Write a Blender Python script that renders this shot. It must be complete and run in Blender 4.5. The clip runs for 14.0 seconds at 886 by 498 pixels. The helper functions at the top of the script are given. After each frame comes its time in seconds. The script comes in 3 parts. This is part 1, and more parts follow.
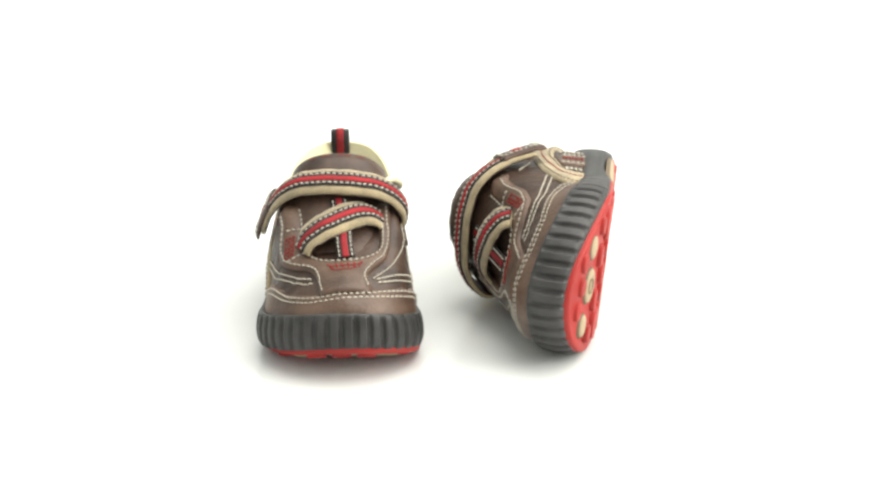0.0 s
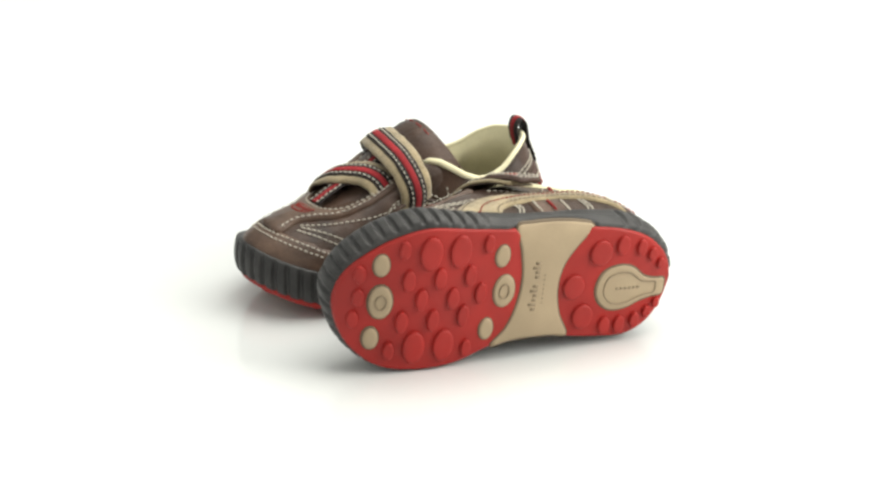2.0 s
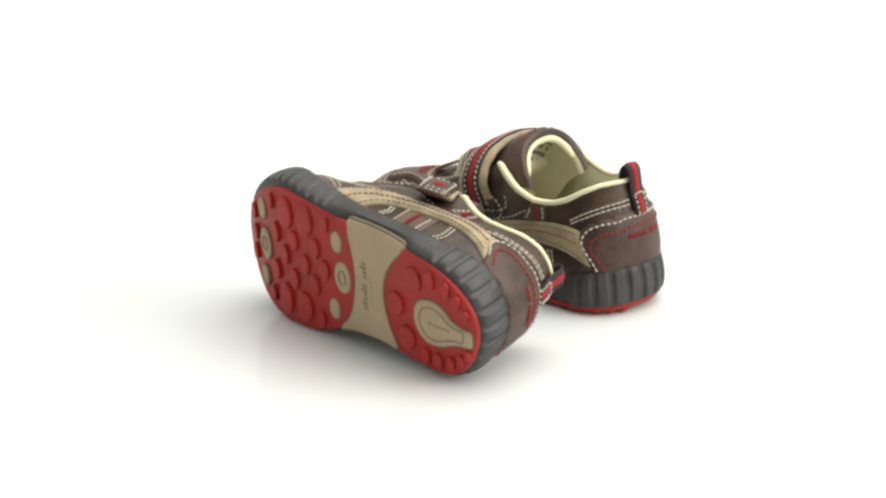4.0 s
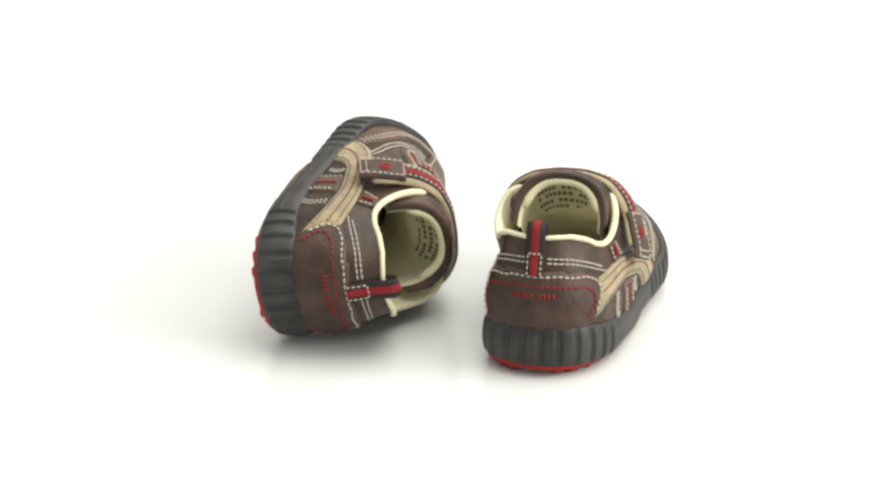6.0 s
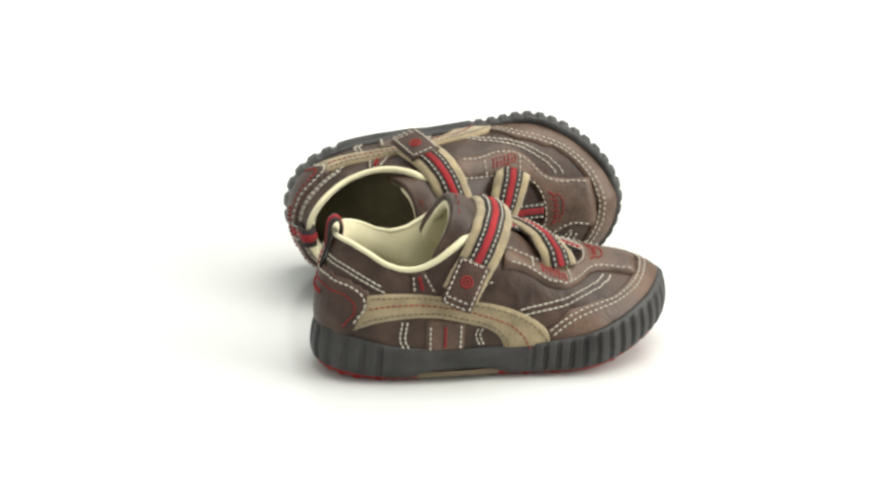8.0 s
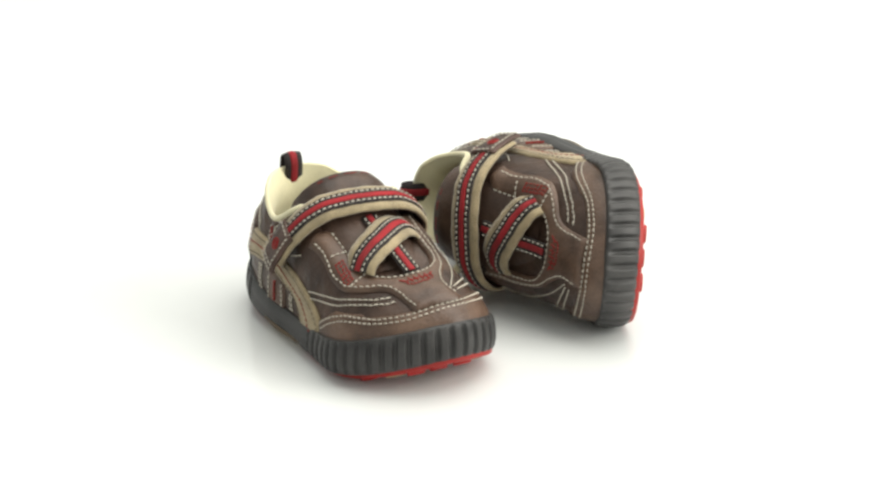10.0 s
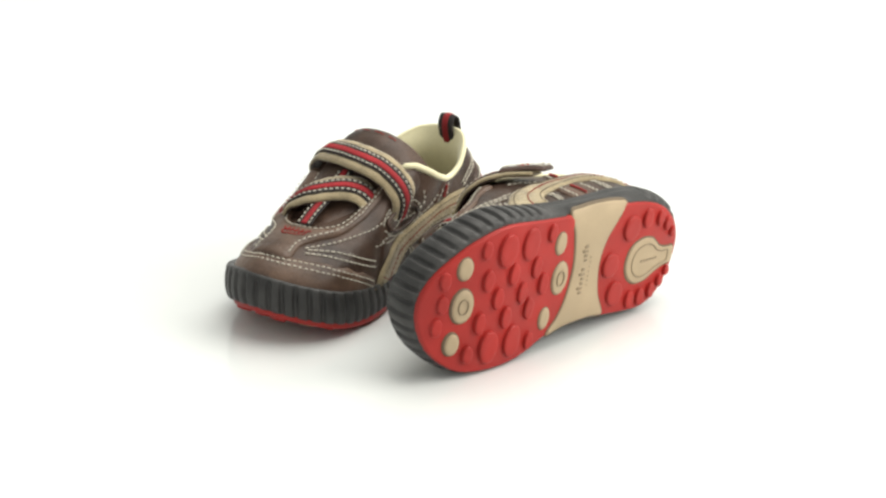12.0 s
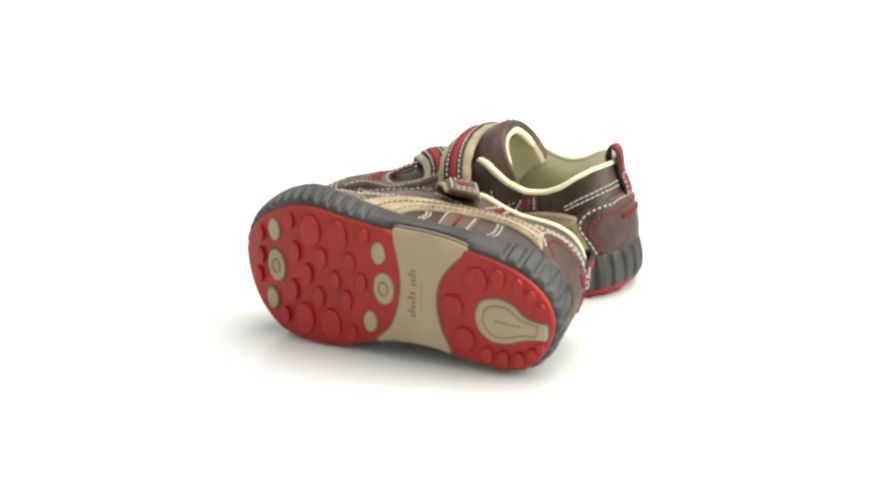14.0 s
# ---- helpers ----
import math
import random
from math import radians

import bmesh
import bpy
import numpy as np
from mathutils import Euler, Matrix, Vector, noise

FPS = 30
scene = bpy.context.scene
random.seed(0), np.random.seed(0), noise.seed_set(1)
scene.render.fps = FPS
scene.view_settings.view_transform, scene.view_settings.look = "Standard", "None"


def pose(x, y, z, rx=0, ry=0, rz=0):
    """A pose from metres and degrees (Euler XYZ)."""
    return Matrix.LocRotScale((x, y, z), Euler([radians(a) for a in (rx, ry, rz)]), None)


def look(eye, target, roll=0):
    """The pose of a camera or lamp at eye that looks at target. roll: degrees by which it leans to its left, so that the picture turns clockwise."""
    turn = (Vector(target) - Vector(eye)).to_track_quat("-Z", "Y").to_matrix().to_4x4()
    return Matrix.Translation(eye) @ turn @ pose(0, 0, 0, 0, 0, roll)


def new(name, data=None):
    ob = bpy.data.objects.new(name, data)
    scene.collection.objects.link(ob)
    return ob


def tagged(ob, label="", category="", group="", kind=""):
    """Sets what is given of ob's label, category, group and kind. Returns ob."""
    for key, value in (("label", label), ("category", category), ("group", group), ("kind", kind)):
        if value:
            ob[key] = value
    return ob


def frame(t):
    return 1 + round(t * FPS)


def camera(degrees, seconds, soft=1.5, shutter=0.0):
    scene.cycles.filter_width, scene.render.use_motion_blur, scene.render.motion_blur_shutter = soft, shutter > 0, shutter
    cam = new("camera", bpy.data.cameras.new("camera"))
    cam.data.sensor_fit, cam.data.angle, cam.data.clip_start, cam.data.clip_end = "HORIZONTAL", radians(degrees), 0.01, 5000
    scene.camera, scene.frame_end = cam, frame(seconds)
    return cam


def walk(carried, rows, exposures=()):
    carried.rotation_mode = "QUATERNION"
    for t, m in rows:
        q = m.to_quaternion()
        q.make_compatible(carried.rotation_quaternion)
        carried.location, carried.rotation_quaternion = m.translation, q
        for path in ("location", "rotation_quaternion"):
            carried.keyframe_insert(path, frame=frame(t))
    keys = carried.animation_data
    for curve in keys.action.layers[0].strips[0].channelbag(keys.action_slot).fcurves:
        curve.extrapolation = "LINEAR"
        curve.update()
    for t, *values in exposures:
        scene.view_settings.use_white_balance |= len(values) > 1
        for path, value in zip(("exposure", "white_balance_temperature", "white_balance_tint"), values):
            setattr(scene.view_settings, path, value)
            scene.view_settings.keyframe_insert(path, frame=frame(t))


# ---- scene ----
# camera: stands still before a turntable
cam = camera(16.5, 14.0, soft=2.6)
STAND = pose(0, -1.393, 0.5586, 69.265, 0.87, -0.105)
walk(cam, [(0.0, STAND), (14.0, STAND)],
     exposures=[(0.0, 0.4), (0.1, 0.3), (0.2, 0.16), (0.35, 0.0), (13.9, 0.0), (14.0, 0.25)])

# light: a white studio tent with a large soft box above and a smaller one at the side
world = bpy.data.worlds.new("studio_tent")
world.use_nodes = True
scene.world = world
bg = world.node_tree.nodes["Background"]
bg.inputs["Color"].default_value = (0.985, 1.0, 0.945, 1)
bg.inputs["Strength"].default_value = 0.79


def soft_box(name, eye, target, size, watts):
    data = bpy.data.lights.new(name, "AREA")
    data.shape, data.size, data.size_y, data.energy = "RECTANGLE", size, size, watts
    data.color = (1.0, 0.985, 0.92)
    ob = new(name, data)
    ob.matrix_world = look(eye, target)
    return ob


soft_box("soft_box", (0.5, 0.35, 1.7), (0, 0, 0), 2.0, 48)
soft_box("side_box", (1.5, -0.45, 0.8), (0, 0, 0.05), 1.1, 30)


# ---- materials ----
def material(name, colour, rough=0.5, spread=0.15, grain=900.0, bump=0.15, blotch=45.0, metal=0.0, coat=0.0, sheen=0.0, depth=0.0004, worn=None, shine=0.3, crease=0.0):
    """Colour with two scales of variation and a fine relief; texture space is metres."""
    m = bpy.data.materials.new(name)
    m.use_nodes = True
    nt = m.node_tree
    bs = nt.nodes["Principled BSDF"]
    tc = nt.nodes.new("ShaderNodeTexCoord")
    big = nt.nodes.new("ShaderNodeTexNoise")
    big.inputs["Scale"].default_value = blotch
    big.inputs["Detail"].default_value = 5
    fine = nt.nodes.new("ShaderNodeTexNoise")
    fine.inputs["Scale"].default_value = grain
    fine.inputs["Detail"].default_value = 3
    nt.links.new(tc.outputs["Object"], big.inputs["Vector"])
    nt.links.new(tc.outputs["Object"], fine.inputs["Vector"])
    ramp = nt.nodes.new("ShaderNodeValToRGB")
    lo = [c * (1 - spread) for c in colour]
    hi = [min(1, c * (1 + spread)) for c in (worn or colour)]
    ramp.color_ramp.elements[0].position, ramp.color_ramp.elements[1].position = 0.34, 0.68
    ramp.color_ramp.elements[0].color = (*lo, 1)
    ramp.color_ramp.elements[1].color = (*hi, 1)
    nt.links.new(big.outputs["Fac"], ramp.inputs["Fac"])
    mix = nt.nodes.new("ShaderNodeMix")
    mix.data_type, mix.blend_type = "RGBA", "MULTIPLY"
    mix.inputs["Factor"].default_value = 0.5
    ramp2 = nt.nodes.new("ShaderNodeValToRGB")
    ramp2.color_ramp.elements[0].position, ramp2.color_ramp.elements[1].position = 0.3, 0.65
    ramp2.color_ramp.elements[0].color = (1 - 2 * spread, 1 - 2 * spread, 1 - 2 * spread, 1)
    ramp2.color_ramp.elements[1].color = (1, 1, 1, 1)
    nt.links.new(fine.outputs["Fac"], ramp2.inputs["Fac"])
    nt.links.new(ramp.outputs["Color"], mix.inputs[6])
    nt.links.new(ramp2.outputs["Color"], mix.inputs[7])
    nt.links.new(mix.outputs[2], bs.inputs["Base Color"])
    rr = nt.nodes.new("ShaderNodeMapRange")
    rr.inputs["To Min"].default_value = max(0.05, rough - 0.1)
    rr.inputs["To Max"].default_value = min(1.0, rough + 0.1)
    nt.links.new(big.outputs["Fac"], rr.inputs["Value"])
    nt.links.new(rr.outputs["Result"], bs.inputs["Roughness"])
    bs.inputs["Metallic"].default_value = metal
    bs.inputs["Specular IOR Level"].default_value = shine
    bs.inputs["Coat Weight"].default_value = coat
    bs.inputs["Sheen Weight"].default_value = sheen
    if bump:
        bp = nt.nodes.new("ShaderNodeBump")
        bp.inputs["Strength"].default_value = bump
        bp.inputs["Distance"].default_value = depth
        nt.links.new(fine.outputs["Fac"], bp.inputs["Height"])
        nt.links.new(bp.outputs["Normal"], bs.inputs["Normal"])
        if crease:
            fold = nt.nodes.new("ShaderNodeTexNoise")
            fold.inputs["Scale"].default_value = 130
            fold.inputs["Detail"].default_value = 3
            fold.inputs["Distortion"].default_value = 1.2
            nt.links.new(tc.outputs["Object"], fold.inputs["Vector"])
            wide = nt.nodes.new("ShaderNodeBump")
            wide.inputs["Strength"].default_value = crease
            wide.inputs["Distance"].default_value = 0.0016
            nt.links.new(fold.outputs["Fac"], wide.inputs["Height"])
            nt.links.new(wide.outputs["Normal"], bp.inputs["Normal"])
    return m


LEATHER = material("dark_brown_leather", (0.035, 0.0192, 0.0128), 0.42, 0.22, 1000, 0.5, blotch=60, worn=(0.060, 0.035, 0.0242), shine=0.3, crease=0.26)
PANEL = material("brown_oiled_leather", (0.074, 0.0425, 0.0285), 0.43, 0.22, 900, 0.5, blotch=55, worn=(0.108, 0.066, 0.0445), shine=0.34, crease=0.26)
HEEL = material("chestnut_leather", (0.052, 0.0305, 0.023), 0.46, 0.22, 900, 0.5, blotch=70, worn=(0.074, 0.042, 0.032), shine=0.26, crease=0.3)
SUEDE = material("beige_suede", (0.295, 0.235, 0.138), 0.95, 0.22, 1600, 0.8, blotch=120, sheen=0.25, depth=0.0006)
LINING = material("cream_lining", (0.67, 0.62, 0.41), 0.9, 0.10, 1800, 0.4, sheen=0.2)
INSOLE = material("olive_insole", (0.16, 0.143, 0.09), 0.9, 0.25, 1500, 0.3)
RUBBER = material("charcoal_rubber", (0.0255, 0.0243, 0.0234), 0.48, 0.2, 1400, 0.2, blotch=60, worn=(0.0425, 0.0405, 0.039), shine=0.36)
RED = material("red_rubber", (0.305, 0.0165, 0.0125), 0.5, 0.12, 1400, 0.12)
TAN = material("tan_rubber", (0.3276, 0.252, 0.1596), 0.6, 0.07, 1400, 0.12)
TAN_MARK = material("moulded_tan_rubber", (0.225, 0.17, 0.107), 0.6, 0.1, 1400, 0.1)
TAN_LINE = material("dark_tan_rubber", (0.126, 0.0924, 0.0588), 0.6, 0.1, 1400, 0.1)
WEB = material("black_webbing", (0.0269, 0.0218, 0.021), 0.85, 0.25, 2200, 0.6)
WEB_RED = material("red_webbing", (0.25, 0.016, 0.02), 0.85, 0.3, 2200, 0.8)
WHITE_THREAD = material("white_thread", (0.44, 0.405, 0.335), 0.8, 0.15, 2500, 0.2)
RED_THREAD = material("red_thread", (0.23, 0.021, 0.019), 0.85, 0.2, 2500, 0.2)
LABEL_INK = material("dark_label_ink", (0.17, 0.155, 0.105), 0.9, 0.2, 1500, 0.1)
PAPER = material("white_studio_acrylic", (0.638, 0.65, 0.643), 0.14, 0.012, 60, 0.0, blotch=3.0, shine=0.6)

MM = 0.001


def link(name, bm_or_mesh, mat, parent, label="", smooth=True):
    """One mesh object, in millimetres of its shoe's space, under a thing or a part."""
    if isinstance(bm_or_mesh, bmesh.types.BMesh):
        me = bpy.data.meshes.new(name)
        bmesh.ops.recalc_face_normals(bm_or_mesh, faces=bm_or_mesh.faces)
        if parent:
            bmesh.ops.scale(bm_or_mesh, vec=(MM, MM, MM), verts=bm_or_mesh.verts)
        bm_or_mesh.to_mesh(me)
        bm_or_mesh.free()
    else:
        me = bm_or_mesh
    me.materials.append(mat)
    if smooth:
        me.polygons.foreach_set("use_smooth", [True] * len(me.polygons))
    ob = new(name, me)
    ob.parent = parent
    if label:
        tagged(ob, label)
    return ob


# ---- the white sweep: floor and wall in one bent sheet ----
def sweep():
    bm = bmesh.new()
    prof = [(-6.0, 0.0), (-2.0, 0.0), (0.0, 0.0), (1.2, 0.0)]
    prof += [(1.2 + 1.2 * math.sin(a), 1.2 - 1.2 * math.cos(a)) for a in [radians(k * 7.5) for k in range(1, 13)]]
    prof += [(2.4, 4.0)]
    xs = [-4 + 0.5 * k for k in range(17)]
    grid = [[bm.verts.new((x, y, z)) for x in xs] for y, z in prof]
    for a, b in zip(grid, grid[1:]):
        for k in range(len(xs) - 1):
            bm.faces.new((a[k], a[k + 1], b[k + 1], b[k]))
    ob = link("backdrop", bm, PAPER, None)
    tagged(ob, "glossy white studio sweep under and behind the shoes", "backdrop", kind="structure")


sweep()


# ---- shoe shape, millimetres: x from heel to toe, y to the outer side, z up from the tread ----
def spline(pts, n, closed=False):
    """Evenly spaced points on a Catmull-Rom curve."""
    P = np.array(pts, float)
    m = len(P)
    out = []
    last = m if closed else m - 1
    for i in range(last):
        if closed:
            a, b, c, d = P[(i - 1) % m], P[i], P[(i + 1) % m], P[(i + 2) % m]
        else:
            b, c = P[i], P[i + 1]
            a = P[i - 1] if i else 2 * b - c
            d = P[i + 2] if i + 2 < m else 2 * c - b
        for t in np.linspace(0, 1, 24, endpoint=False):
            out.append(0.5 * (2 * b + (c - a) * t + (2 * a - 5 * b + 4 * c - d) * t * t + (3 * b - a - 3 * c + d) * t ** 3))
    out.append(out[0] if closed else P[-1])
    out = np.array(out)
    s = np.concatenate([[0], np.cumsum(np.linalg.norm(np.diff(out, axis=0), axis=1))])
    u = np.linspace(0, s[-1], n, endpoint=not closed)
    return np.stack([np.interp(u, s, out[:, k]) for k in range(P.shape[1])], 1)


SOLE = [(-2.4, -1.5), (0.4, 12.8), (10, 23.4), (24.8, 29.6), (45, 32.2), (72, 32.4), (98, 33.8), (122, 35), (138, 29.2), (150, 20), (158.8, 8.6),
        (162.9, -5.5), (159.8, -19), (151.8, -30.4), (138.4, -38), (119, -38.6), (101, -35.6), (84, -29.0), (62, -26.4), (38, -28.2), (16.8, -28.0), (3.8, -18.8)]
N = 384
EDGE = spline(SOLE, N, True)


def outward(C):
    d = np.roll(C, -1, 0) - np.roll(C, 1, 0)
    n = np.stack([d[:, 1], -d[:, 0]], 1)
    n /= np.linalg.norm(n, axis=1)[:, None]
    return n if np.sum(n[:, 0] * (C[:, 0] - C[:, 0].mean())) > 0 else -n


OUT = outward(EDGE)


def spring(x):
    """How far the sole lifts towards the toe."""
    x = np.asarray(x, float)
    return 13.0 * (np.maximum(x - 110, 0) / 52) ** 2 + 1.5 * (np.maximum(30 - x, 0) / 30) ** 2


def foxing(x):
    """Height of the rubber wall's upper edge."""
    return np.interp(x, [-4, 10, 30, 55, 80, 105, 125, 145, 170], [23, 22.5, 18.5, 16, 16.2, 18, 20.2, 21, 21])


def mirror(bm, side):
    if side < 0:
        for v in bm.verts:
            v.co.y = -v.co.y
    return bm


class Shell:
    """The upper's outer surface: rings from the sole's edge up to the collar."""
    rows = 33

    def __init__(self):
        outer_toe = np.clip(OUT[:, 1] / 0.5, 0, 1) * np.clip((EDGE[:, 0] - 95) / 25, 0, 1)
        base = EDGE - OUT * (1.2 + 1.3 * outer_toe)[:, None]
        self.p0 = np.column_stack([base, foxing(base[:, 0]) - 2.0 + spring(base[:, 0])])
        ang = np.arctan2(base[:, 1] * 1.05, base[:, 0] - 58)
        rx = 37 + 37 * np.cos(ang)
        rx = np.where(rx < 37, 37 - (37 - rx) * 0.78, 37 + (rx - 37) * 1.14)
        ry = 25.5 * np.sin(ang) * np.interp(rx, [6, 35, 62, 72, 79], [0.86, 0.98, 1.22, 1.28, 1.0]) - 1.6
        ry = ry - np.where(ry < 0, 3.2 * np.interp(rx, [38, 56, 72, 79], [0, 1, 1, 0.6]), 0)
        rz = self.rim_height(rx)
        self.p3 = np.column_stack([rx, ry, rz])
        flat = self.p0[:, :2] - self.p3[:, :2]
        d = np.linalg.norm(flat, axis=1)
        dirn = flat / d[:, None]
        far = np.clip((d - 14) / 70, 0, 1)
        k1 = np.interp(far, [0, 0.12, 0.4, 1], [15, 19, 18, 15])
        self.p1 = self.p0 + np.column_stack([OUT * (np.interp(far, [0, 0.3, 1], [1.5, 0.0, -3.0]) - 6.0 * outer_toe + 1.5 * ((OUT[:, 1] < -0.5) & (far < 0.3)) + 3.2 * np.clip(-OUT[:, 1] / 0.5, 0, 1) * np.clip(1 - np.abs(EDGE[:, 0] - 82) / 34, 0, 1) ** 0.6)[:, None], k1])
        a = d * np.interp(far, [0, 0.1, 0.35, 0.7, 1], [0.45, 0.62, 0.58, 0.46, 0.40])
        a = a * np.where((OUT[:, 1] > 0.3) & (far > 0.1), 0.95, 1.0)
        c = np.interp(far, [0, 0.4, 1], [11, 9, 19])
        self.p2 = self.p3 + np.column_stack([dirn * a[:, None], -c])

    @staticmethod
    def rim_height(x):
        return np.interp(x, [6, 10, 15, 22, 29, 37, 45, 53, 60, 66, 70, 74, 80], [64.4, 64.8, 64, 60.6, 56, 53.2, 53.7, 57.3, 62, 65.6, 66, 63.2, 58])

    def ring(self, s):
        return ((1 - s) ** 3 * self.p0 + 3 * (1 - s) ** 2 * s * self.p1 + 3 * (1 - s) * s * s * self.p2 + s ** 3 * self.p3)

    def grid(self):
        g = np.array([self.ring(s) for s in np.linspace(0, 1, self.rows)])
        mid = np.array((0.0, -2.0, 22.0))
        for i in range(2, self.rows - 1):
            fade = min(1, i / 6, (self.rows - 1 - i) / 5)
            for k in range(N):
                p = g[i, k]
                way = p - np.array((min(max(p[0], 30), 128), mid[1], mid[2]))
                way /= np.linalg.norm(way)
                h = 0.55 * noise.noise(Vector(p) / 14) + 0.22 * noise.noise(Vector(p) / 5)
                if 85 < p[0] < 140:
                    h += 0.25 * noise.noise(Vector((p[0] / 3.0, p[1] / 14, p[2] / 14)))
                g[i, k] = p + way * h * fade
        return g


from mathutils.bvhtree import BVHTree
from mathutils.geometry import delaunay_2d_cdt

SHELL = Shell()
GRID = SHELL.grid()


def rings_mesh(bm, grid, close_u=True):
    vs = [[bm.verts.new(p) for p in row] for row in grid]
    n = len(vs[0])
    for a, b in zip(vs, vs[1:]):
        for k in range(n if close_u else n - 1):
            bm.faces.new((a[k], a[(k + 1) % n], b[(k + 1) % n], b[k]))
    return vs


_b = bmesh.new()
rings_mesh(_b, GRID)
_b.normal_update()
SKIN = BVHTree.FromBMesh(_b)
_b.free()


def cast(origin, way):
    hit, nor, _, _ = SKIN.ray_cast(Vector(origin), Vector(way).normalized())
    if hit is None:
        hit, nor, _, _ = SKIN.find_nearest(Vector(origin))
    if nor.dot(Vector(way)) > 0:
        nor = -nor
    return hit, nor


def on_outer(x, z):
    return cast((x, 90, z), (0, -1, 0))


def on_inner(x, z):
    return cast((x, -90, z), (0, 1, 0))


def on_top(x, y):
    return cast((x, y, 120), (0, 0, -1))


def on_heel(y, z):
    return cast((-60, y, z), (1, 0, 0))


def on_near(x, y, z):
    hit, nor, _, _ = SKIN.find_nearest(Vector((x, y, z)))
    mid = Vector((min(max(hit.x, 30), 128), -2, 24))
    return hit, (nor if nor.dot(hit - mid) > 0 else -nor)


def ring_place(x, y, z):
    """The (u, s) of the upper's nearest place."""
    d = np.linalg.norm(GRID - np.array((x, y, z)), axis=2)
    i, k = np.unravel_index(np.argmin(d), d.shape)
    return (k / N, i / (SHELL.rows - 1))


def on_ring(u, s):
    """u runs round the shoe from 0 to 1, s up from the sole's edge."""
    k = (u % 1.0) * N
    i = int(k) % N
    f = k - int(k)
    r = SHELL.ring(s)
    p = Vector(r[i] * (1 - f) + r[(i + 1) % N] * f)
    hit, nor, _, _ = SKIN.find_nearest(p)
    mid = Vector((min(max(p.x, 35), 125), -2, 22))
    if nor.dot(p - mid) < 0:
        nor = -nor
    return p, nor


def inside(p, poly):
    x, y = p
    odd = False
    for (x1, y1), (x2, y2) in zip(poly, np.roll(poly, -1, 0)):
        if (y1 > y) != (y2 > y) and x < (x2 - x1) * (y - y1) / (y2 - y1) + x1:
            odd = not odd
    return odd


def patch(poly, onto, thick=1.0, step=2.0, scale=(1, 1), lift=0.0):
    """A thick piece laid on the upper: a flat outline, filled, put on the surface along its normals."""
    poly = np.array(poly, float)
    sc = np.array(scale, float)
    pts = []
    for a, b in zip(poly, np.roll(poly, -1, 0)):
        n = max(1, int(np.linalg.norm((b - a) * sc) / step))
        pts += [a + (b - a) * k / n for k in range(n)]
    nb = len(pts)
    edge = np.array(pts)
    lo, hi = edge.min(0), edge.max(0)
    for gx in np.arange(lo[0] + step / sc[0] / 2, hi[0], step / sc[0]):
        for gy in np.arange(lo[1] + step / sc[1] / 2, hi[1], step / sc[1]):
            if inside((gx, gy), edge) and np.min(np.linalg.norm((edge - (gx, gy)) * sc, axis=1)) > step * 0.55:
                pts.append(np.array((gx, gy)))
    vs, _, fs, *_ = delaunay_2d_cdt([Vector(p * sc) for p in pts], [], [list(range(nb))], 1, 1e-5)
    bm = bmesh.new()
    top, low = [], []
    flat_edge = edge * sc
    for v in vs:
        q = np.array(v) / sc
        p, n = onto(*q)
        rim = np.min(np.linalg.norm(flat_edge - np.array(v), axis=1)) < 1e-3
        top.append(bm.verts.new(p + n * (lift + thick * (0.55 if rim else 1.0))))
        low.append((p, n))
    for f in fs:
        bm.faces.new([top[i] for i in f])
    for e in [e for e in bm.edges if len(e.link_faces) == 1]:
        a, b = e.verts
        ia, ib = top.index(a), top.index(b)
        for i in (ia, ib):
            if isinstance(low[i], tuple):
                p, n = low[i]
                low[i] = bm.verts.new(p - n * 0.8)
        bm.faces.new((a, b, low[ib], low[ia]))
    return bm


def stitches(bm, pts, nors, length=2.1, gap=1.1, r=0.36, lift=0.15, side_step=0.0):
    """Thread stitches along a line on a surface."""
    P = np.array([tuple(p) for p in pts])
    Q = np.array([tuple(n) for n in nors])
    s = np.concatenate([[0], np.cumsum(np.linalg.norm(np.diff(P, axis=0), axis=1))])
    at = lambda d: Vector([np.interp(d, s, P[:, k]) for k in range(3)])
    no = lambda d: Vector([np.interp(d, s, Q[:, k]) for k in range(3)]).normalized()
    d = 0.3
    while d + length < s[-1]:
        a, b, n = at(d), at(d + length), no(d + length / 2)
        t = (b - a).normalized()
        w = t.cross(n).normalized()
        if side_step:
            a, b = a + w * side_step, b + w * side_step
        rings = []
        for f, k, h in ((0.0, 0.6, -0.3), (0.2, 1.0, 0.75), (0.8, 1.0, 0.75), (1.0, 0.6, -0.3)):
            c = a.lerp(b, f) + n * (lift + r * h)
            rings.append([bm.verts.new(c + w * (r * k * x) + n * (r * k * z)) for x, z in ((-1, -0.4), (-0.6, 0.6), (0.6, 0.6), (1, -0.4))])
        for u, v in zip(rings, rings[1:]):
            for k in range(3):
                bm.faces.new((u[k], u[k + 1], v[k + 1], v[k]))
        bm.faces.new(rings[0][::-1])
        bm.faces.new(rings[-1])
        d += length + gap
    return bm


def seam(line, onto, n=70, lift=0.15, closed=False, bm=None, **kw):
    bm = bm or bmesh.new()
    c = spline(line, n, closed)
    hits = [onto(*q) for q in c]
    return stitches(bm, [h + m * lift for h, m in hits], [m for _, m in hits], **kw)


